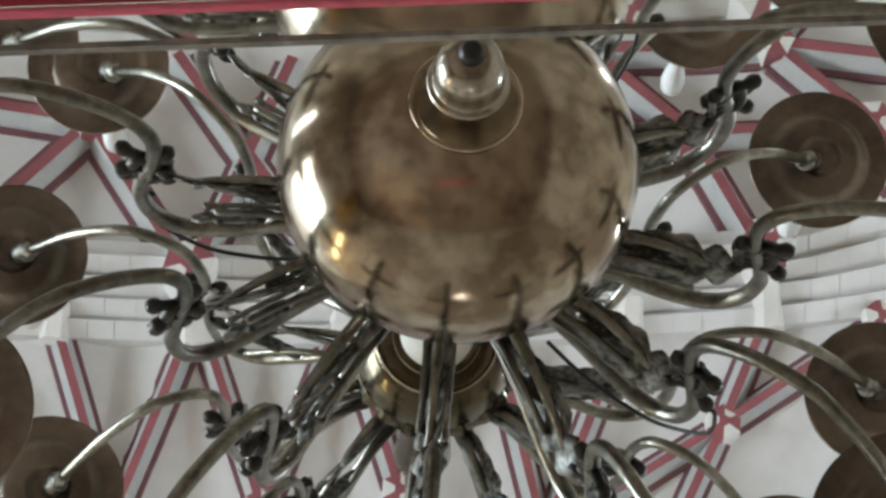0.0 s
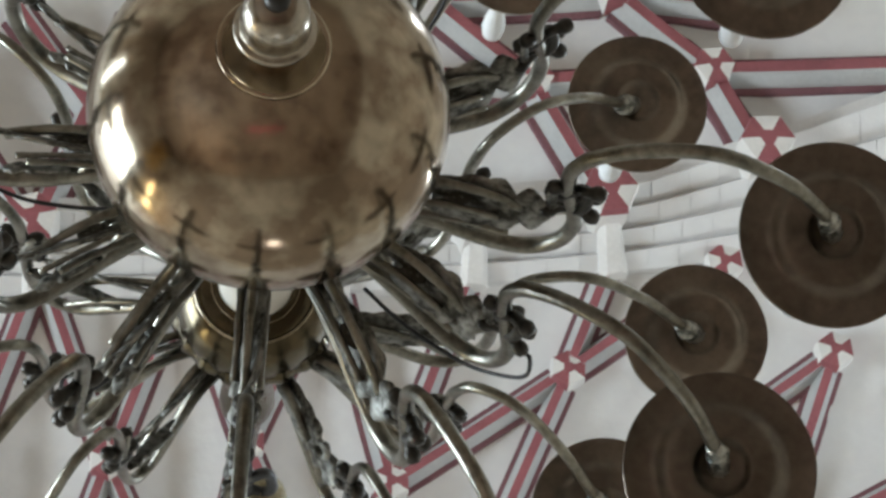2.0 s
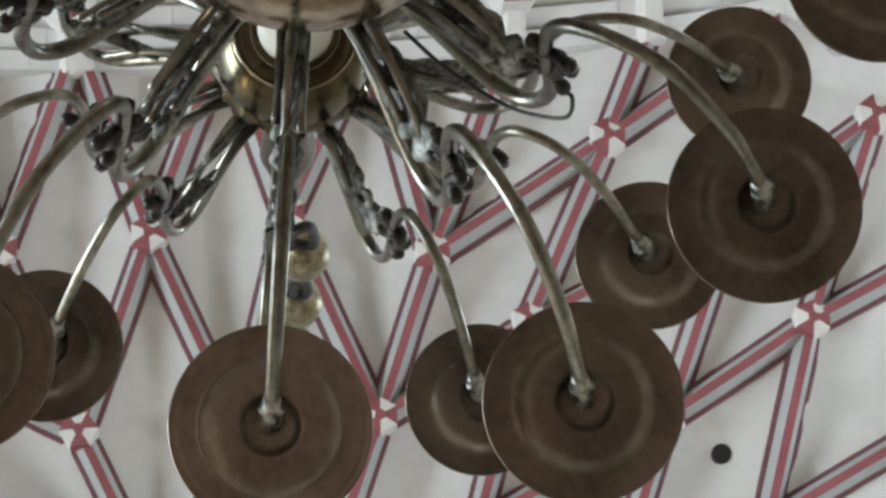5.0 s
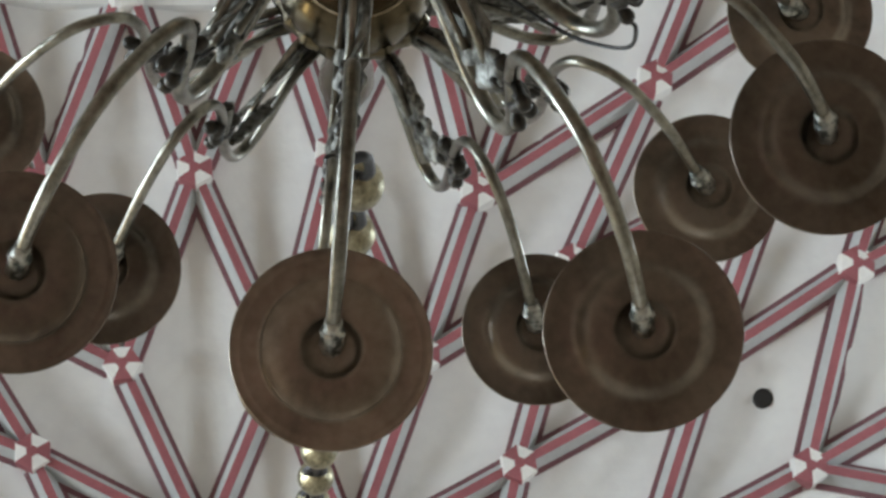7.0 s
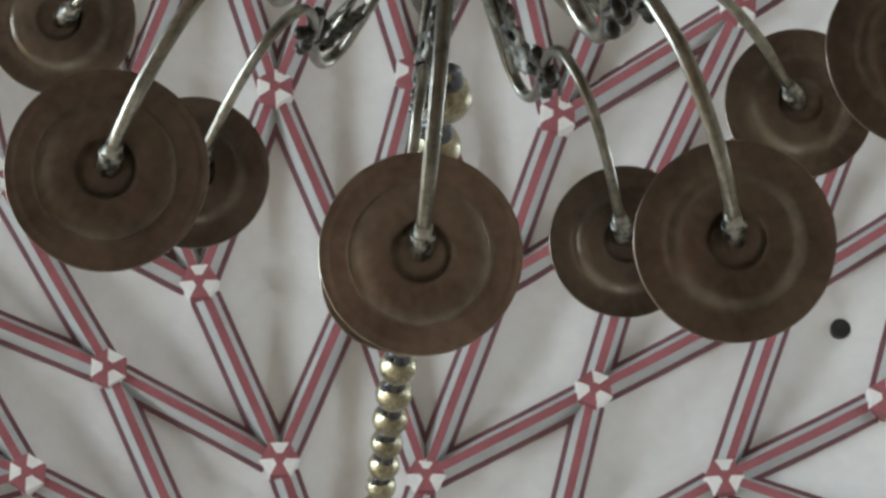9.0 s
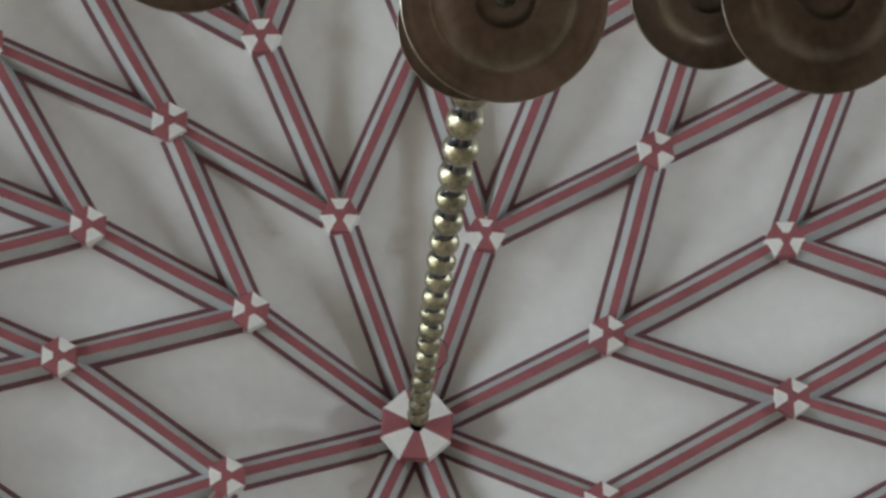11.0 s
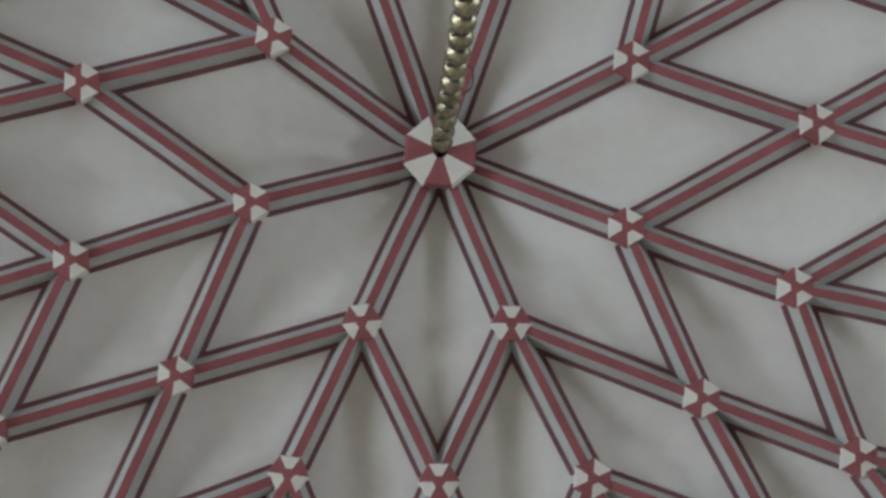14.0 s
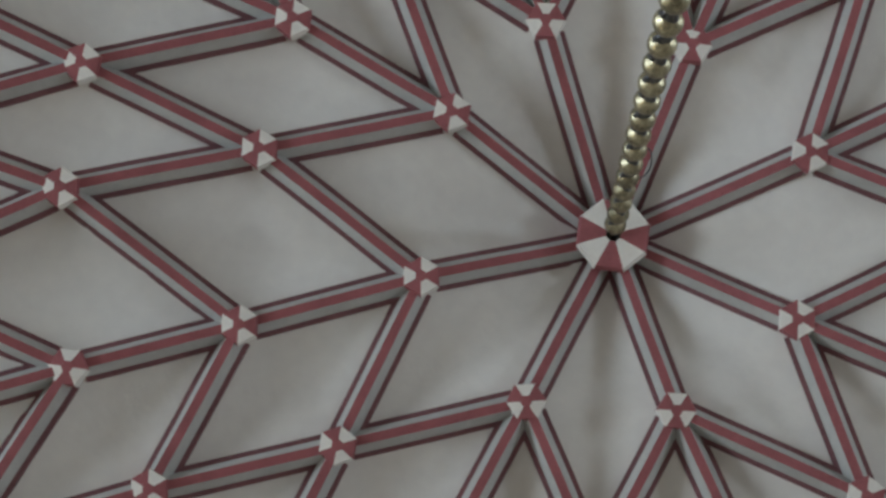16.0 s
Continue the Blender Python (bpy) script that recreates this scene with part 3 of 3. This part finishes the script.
LOW_R, UP_R = 0.785, 0.632
low = make_branch([(0.10, 5.15), (0.17, 5.15), (0.24, 5.17), (0.32, 5.208), (0.38, 5.215), (0.422, 5.178), (0.438, 5.11), (0.428, 5.045), (0.414, 4.985), (0.415, 4.925), (0.445, 4.87), (0.515, 4.822), (0.60, 4.806), (0.69, 4.855), (0.745, 4.918), (0.772, 4.965)],
                  [([(0.10, 5.10), (0.17, 5.050), (0.25, 5.03), (0.32, 5.045), (0.36, 5.07)], 0.0085, 0.004), ([(0.11, 5.12), (0.19, 5.082), (0.26, 5.072), (0.33, 5.085)], 0.0068, 0.018),
                   ([(0.12, 5.13), (0.20, 5.105), (0.27, 5.10), (0.33, 5.11)], 0.0065, -0.017), ([(0.15, 5.145), (0.22, 5.135), (0.29, 5.14), (0.35, 5.155)], 0.0058, 0.010),
                   ([(0.19, 5.06), (0.215, 5.09), (0.235, 5.125), (0.26, 5.165)], 0.0060, 0.0)],
                  [((0.235, 5.085), (0.400, 5.062), 0.041, 3, 0.0, 0.010, 0.45, 0), ((0.11, 5.092), (0.29, 5.070), 0.019, 4, 0.0, 0.004, 1.2, 1), ((0.26, 5.14), (0.365, 5.155), 0.018, 3, -0.004, -0.008, 0.9, 2)],
                  (0.424, 5.020), tuple((dx, 0.006 * (-1) ** k, 0.040 * (k - 1)) for dx in (0.033, -0.027) for k in range(3)),
                  LOW_R, 5.0, 0.131, 0.0120)
up = make_branch([(0.07, 5.74), (0.14, 5.745), (0.20, 5.80), (0.262, 5.855), (0.310, 5.845), (0.336, 5.765), (0.340, 5.66), (0.346, 5.55), (0.378, 5.475), (0.45, 5.462), (0.53, 5.535), (0.59, 5.63), (0.615, 5.672)],
                 [([(0.09, 5.69), (0.15, 5.68), (0.22, 5.72), (0.28, 5.79)], 0.0080, 0.010), ([(0.10, 5.72), (0.17, 5.725), (0.23, 5.765), (0.28, 5.82)], 0.0065, -0.012)],
                 [((0.10, 5.70), (0.315, 5.705), 0.036, 5, 0.002, 0.008, 0.30, 2), ((0.20, 5.78), (0.335, 5.71), 0.014, 4, -0.004, -0.008, 1.1, 0)],
                 (0.341, 5.64), tuple((dx, 0.005 * (-1) ** k, 0.034 * (k - 1)) for dx in (0.024, -0.020) for k in range(3)),
                 UP_R, 5.696, 0.1165, 0.0098)


# the pans hang with a slight common lean
LEAN = radians(-9)


def end_place(name, angle, r, base_r, z):
    m = Matrix.Diagonal((base_r / r, 1, 1, 1)) @ Matrix.Translation((r - base_r, 0, 0))
    if name != "drip_pan":
        return m
    spin = Matrix.Rotation(radians(angle), 4, "Z")
    return m @ Matrix.Translation((base_r, 0, z)) @ spin.inverted() @ Matrix.Rotation(LEAN, 4, "X") @ spin @ Matrix.Translation((-base_r, 0, -z))


END_PARTS = ("drip_pan", "candle_sleeve", "bulb")


def branch_copies(proto, base_r, pan_z, spread, stepped=(), step_mesh=None):
    for i, (angle, r) in enumerate(spread):
        m = Matrix.Rotation(radians(angle), 4, "Z") @ Matrix.Diagonal((r / base_r, 1, 1, 1))
        if i == 0:
            first, first_r = m, r
            continue
        for o in (proto, *proto.children):
            c = o.copy()
            scene.collection.objects.link(c)
            if o is proto:
                top = c
                c.parent, c.matrix_basis = chandelier, m
            else:
                c.parent = top
                if c.name.split(".")[0] in END_PARTS:
                    c.matrix_basis = end_place(c.name.split(".")[0], angle, r, base_r, pan_z)
                if i in stepped and c.name.split(".")[0] == "drip_pan":
                    c.data = step_mesh
    proto.matrix_basis = first
    for o in proto.children:
        if o.name.split(".")[0] in END_PARTS:
            o.matrix_basis = end_place(o.name.split(".")[0], spread[0][0], first_r, base_r, pan_z)
            if 0 in stepped and o.name.split(".")[0] == "drip_pan":
                o.data = step_mesh


bm = pan_mesh(STEPPED, 0.131, LOW_R, 5.0 - CZ)
bmesh.ops.recalc_face_normals(bm, faces=bm.faces)
stepped_pan = bpy.data.meshes.new("drip_pan")
bm.to_mesh(stepped_pan)
bm.free()
stepped_pan.materials.append(PANBRASS)
for f in stepped_pan.polygons:
    f.use_smooth = True
branch_copies(low, LOW_R, 5.0 - CZ, ((-84.3, 0.757), (-113.9, 0.809), (-140.9, 0.759), (-169.3, 0.788), (157.9, 0.775), (127, 0.785), (97, 0.785), (67, 0.785), (37, 0.785), (7, 0.785), (-23.5, 0.757), (-53.5, 0.800)), (0, 8, 11), stepped_pan)
branch_copies(up, UP_R, 5.696 - CZ, ((-82, 0.60), (-115.8, 0.603), (-148.8, 0.632), (-176.9, 0.709), (149.9, 0.732), (124.8, 0.779), (99, 0.78), (72, 0.78), (45.1, 0.747), (17.0, 0.692), (-17.8, 0.629), (-47.9, 0.580)))

# thin black flexes looping between the branches
FLEX = [(-0.146, -0.11, 5.275), (-0.195, -0.147, 5.306), (-0.243, -0.183, 5.313), (-0.296, -0.223, 5.3), (-0.345, -0.26, 5.244), (-0.364, -0.274, 5.195), (-0.361, -0.272, 5.133), (-0.352, -0.265, 5.128)]
for turn_by, squeeze in ((0, 1.0), (97, 0.9), (151, 0.95), (-86, 0.95)):
    bm = bmesh.new()
    m = Matrix.Rotation(radians(turn_by), 3, "Z")
    tube(bm, smooth_path([m @ Vector((x * squeeze, y * squeeze, z - CZ)) for x, y, z in FLEX], 6), 0.0032, 6)
    part("flex", bm, WIRE, chandelier, "thin black electric flex")

# ---- chain ----
chain = new("chain")
chain.location = (0, 0, CZ + 1.4)
tagged(chain, "gilt rod with ball beads hanging from the vault boss", "chain")
top_z = vault_z(0, VSHIFT) + 0.05 - CZ - 1.4
FOOT_X = -0.045
lean = (VSHIFT - 0.062) / top_z
bm = bmesh.new()
tube(bm, [Vector((0, 0, 0))] + [Vector((FOOT_X * (1 - k / 12) ** 4, lean * top_z * k / 12, top_z * k / 12)) for k in range(1, 13)], 0.0115, 10)
part("rod", bm, IRON, chain)
bead_bm = lathe([(0.0, -0.047), (0.018, -0.046), (0.02, -0.041), (0.032, -0.034), (0.042, -0.018), (0.0445, 0.0), (0.042, 0.018), (0.032, 0.033), (0.021, 0.041), (0.024, 0.047), (0.026, 0.058), (0.019, 0.066), (0.014, 0.075), (0.0, 0.076)], 24)
bead = part("bead", bead_bm, CHAINBRASS, chain)
hook_bm = bmesh.new()
tube(hook_bm, smooth_path([(0.0, 0, -0.043), (0.018, 0.003, -0.047), (0.025, 0.0, -0.072), (0.018, -0.004, -0.120), (0.0, 0, -0.138), (-0.012, 0.004, -0.120), (-0.018, 0, -0.074), (-0.012, 0, -0.047), (-0.002, 0, -0.043)], 4), 0.0095, 7)
hook = part("link", hook_bm, IRON, chain, "dark iron link")
PITCH = 0.303
count = int(top_z / PITCH)
for i in range(count):
    z = 0.36 + i * PITCH
    s = 1.17 if i < 2 else (1.10 if i < 10 else 1.04)
    for proto in (bead, hook):
        if i == 0:
            o = proto
        else:
            o = new(proto.name.split(".")[0], proto.data)
            o.parent = chain
        o.location = (FOOT_X * (1 - z / top_z) ** 4, lean * z, z)
        o.rotation_euler = (0, 0, 0.6 * i if proto is bead else 0.1 + 0.45 * math.sin(3.1 * i))
        o.scale = (s, s, s)
bm = bmesh.new()
tube(bm, smooth_path([(-0.02, -0.04, 6.0), (-0.07, -0.04, 6.12), (-0.085, -0.05, 6.5), (-0.05, -0.05, 6.75), (-0.015, -0.04, 6.8)], 8), 0.003, 6)
part("loose_wire", bm, WIRE, chain)

# ---- bevelled edge of the mirror, with the red-clothed table beyond it ----
stand = new("viewing_stand")
stand.location = (0.17, -1.1205, 0)
tagged(stand, "bevelled glass edge of a mirror with red table cloth beyond", "stand")
gz = 2.17
turn = Matrix.Rotation(math.atan2(-0.0128, 0.3056), 4, "Z")
bm = bmesh.new()
sec = ((-0.0586, 0.0002), (-0.0582, -0.0004), (-0.0434, -0.0004), (-0.0434, 0.0010), (-0.0584, 0.0034))
v = [bm.verts.new((x, y, gz + h)) for x in (-0.5, 0.5) for y, h in sec]
for k in range(5):
    bm.faces.new((v[k], v[(k + 1) % 5], v[5 + (k + 1) % 5], v[5 + k]))
bm.faces.new(v[:5])
bm.faces.new(v[5:][::-1])
bm.transform(turn)
part("glass_edge", bm, GLASS, stand, "clear bevelled glass strip", smooth=False)
bm = bmesh.new()
add_box(bm, -0.5, 0.5, -0.0604, -0.0581, gz - 0.0006, gz + 0.0034)
bm.transform(turn)
part("ground_edge", bm, EDGE, stand, "dull ground front edge of the glass", smooth=False)
bm = bmesh.new()
add_box(bm, -0.5, 0.5, -0.0430, 0.06, gz - 0.004, gz + 0.016)
bmesh.ops.bevel(bm, geom=list(bm.edges), offset=0.003, segments=2, affect="EDGES")
bm.transform(turn)
part("rest", bm, REDCLOTH, stand, "red table cloth beyond the mirror")
# made-up legs out of view, only to hold the mirror edge up
for x in (-0.485, 0.485):
    bm = lathe([(0.0, 0), (0.03, 0), (0.03, 0.012), (0.012, 0.02), (0.012, gz), (0.0, gz)], 20, Matrix.Translation((x, 0.03, 0)))
    part("leg", bm, BLACK, stand)

# ---- made-up gilded altarpiece, unseen, added to give the ball gold reflections ----
gilt_reflector = new("altarpiece")
gilt_reflector.location = (10.4, -3.75, 0)
tagged(gilt_reflector, "made-up gilded altarpiece out of view, added for gold reflections", "altarpiece")
for name, box, m in (("base", (-0.35, 0.4, -1.0, 1.0, 0, 1.1), OAK), ("panel", (0.1, 0.35, -0.8, 0.8, 1.1, 4.2), GILT), ("cornice", (-0.1, 0.4, -1.0, 1.0, 4.2, 4.5), GILT), ("crest", (0.1, 0.35, -0.45, 0.45, 4.5, 5.3), GILT)):
    bm = bmesh.new()
    add_box(bm, *box)
    bmesh.ops.bevel(bm, geom=list(bm.edges), offset=0.03, segments=2, affect="EDGES")
    part(name, bm, m, gilt_reflector, smooth=False)
for y in (-0.9, 0.9):
    part("column", lathe([(0.0, 1.1), (0.13, 1.1), (0.13, 1.25), (0.09, 1.32), (0.085, 3.9), (0.13, 4.05), (0.13, 4.2), (0.0, 4.2)], 20, Matrix.Translation((-0.02, y, 0))), GILT, gilt_reflector)
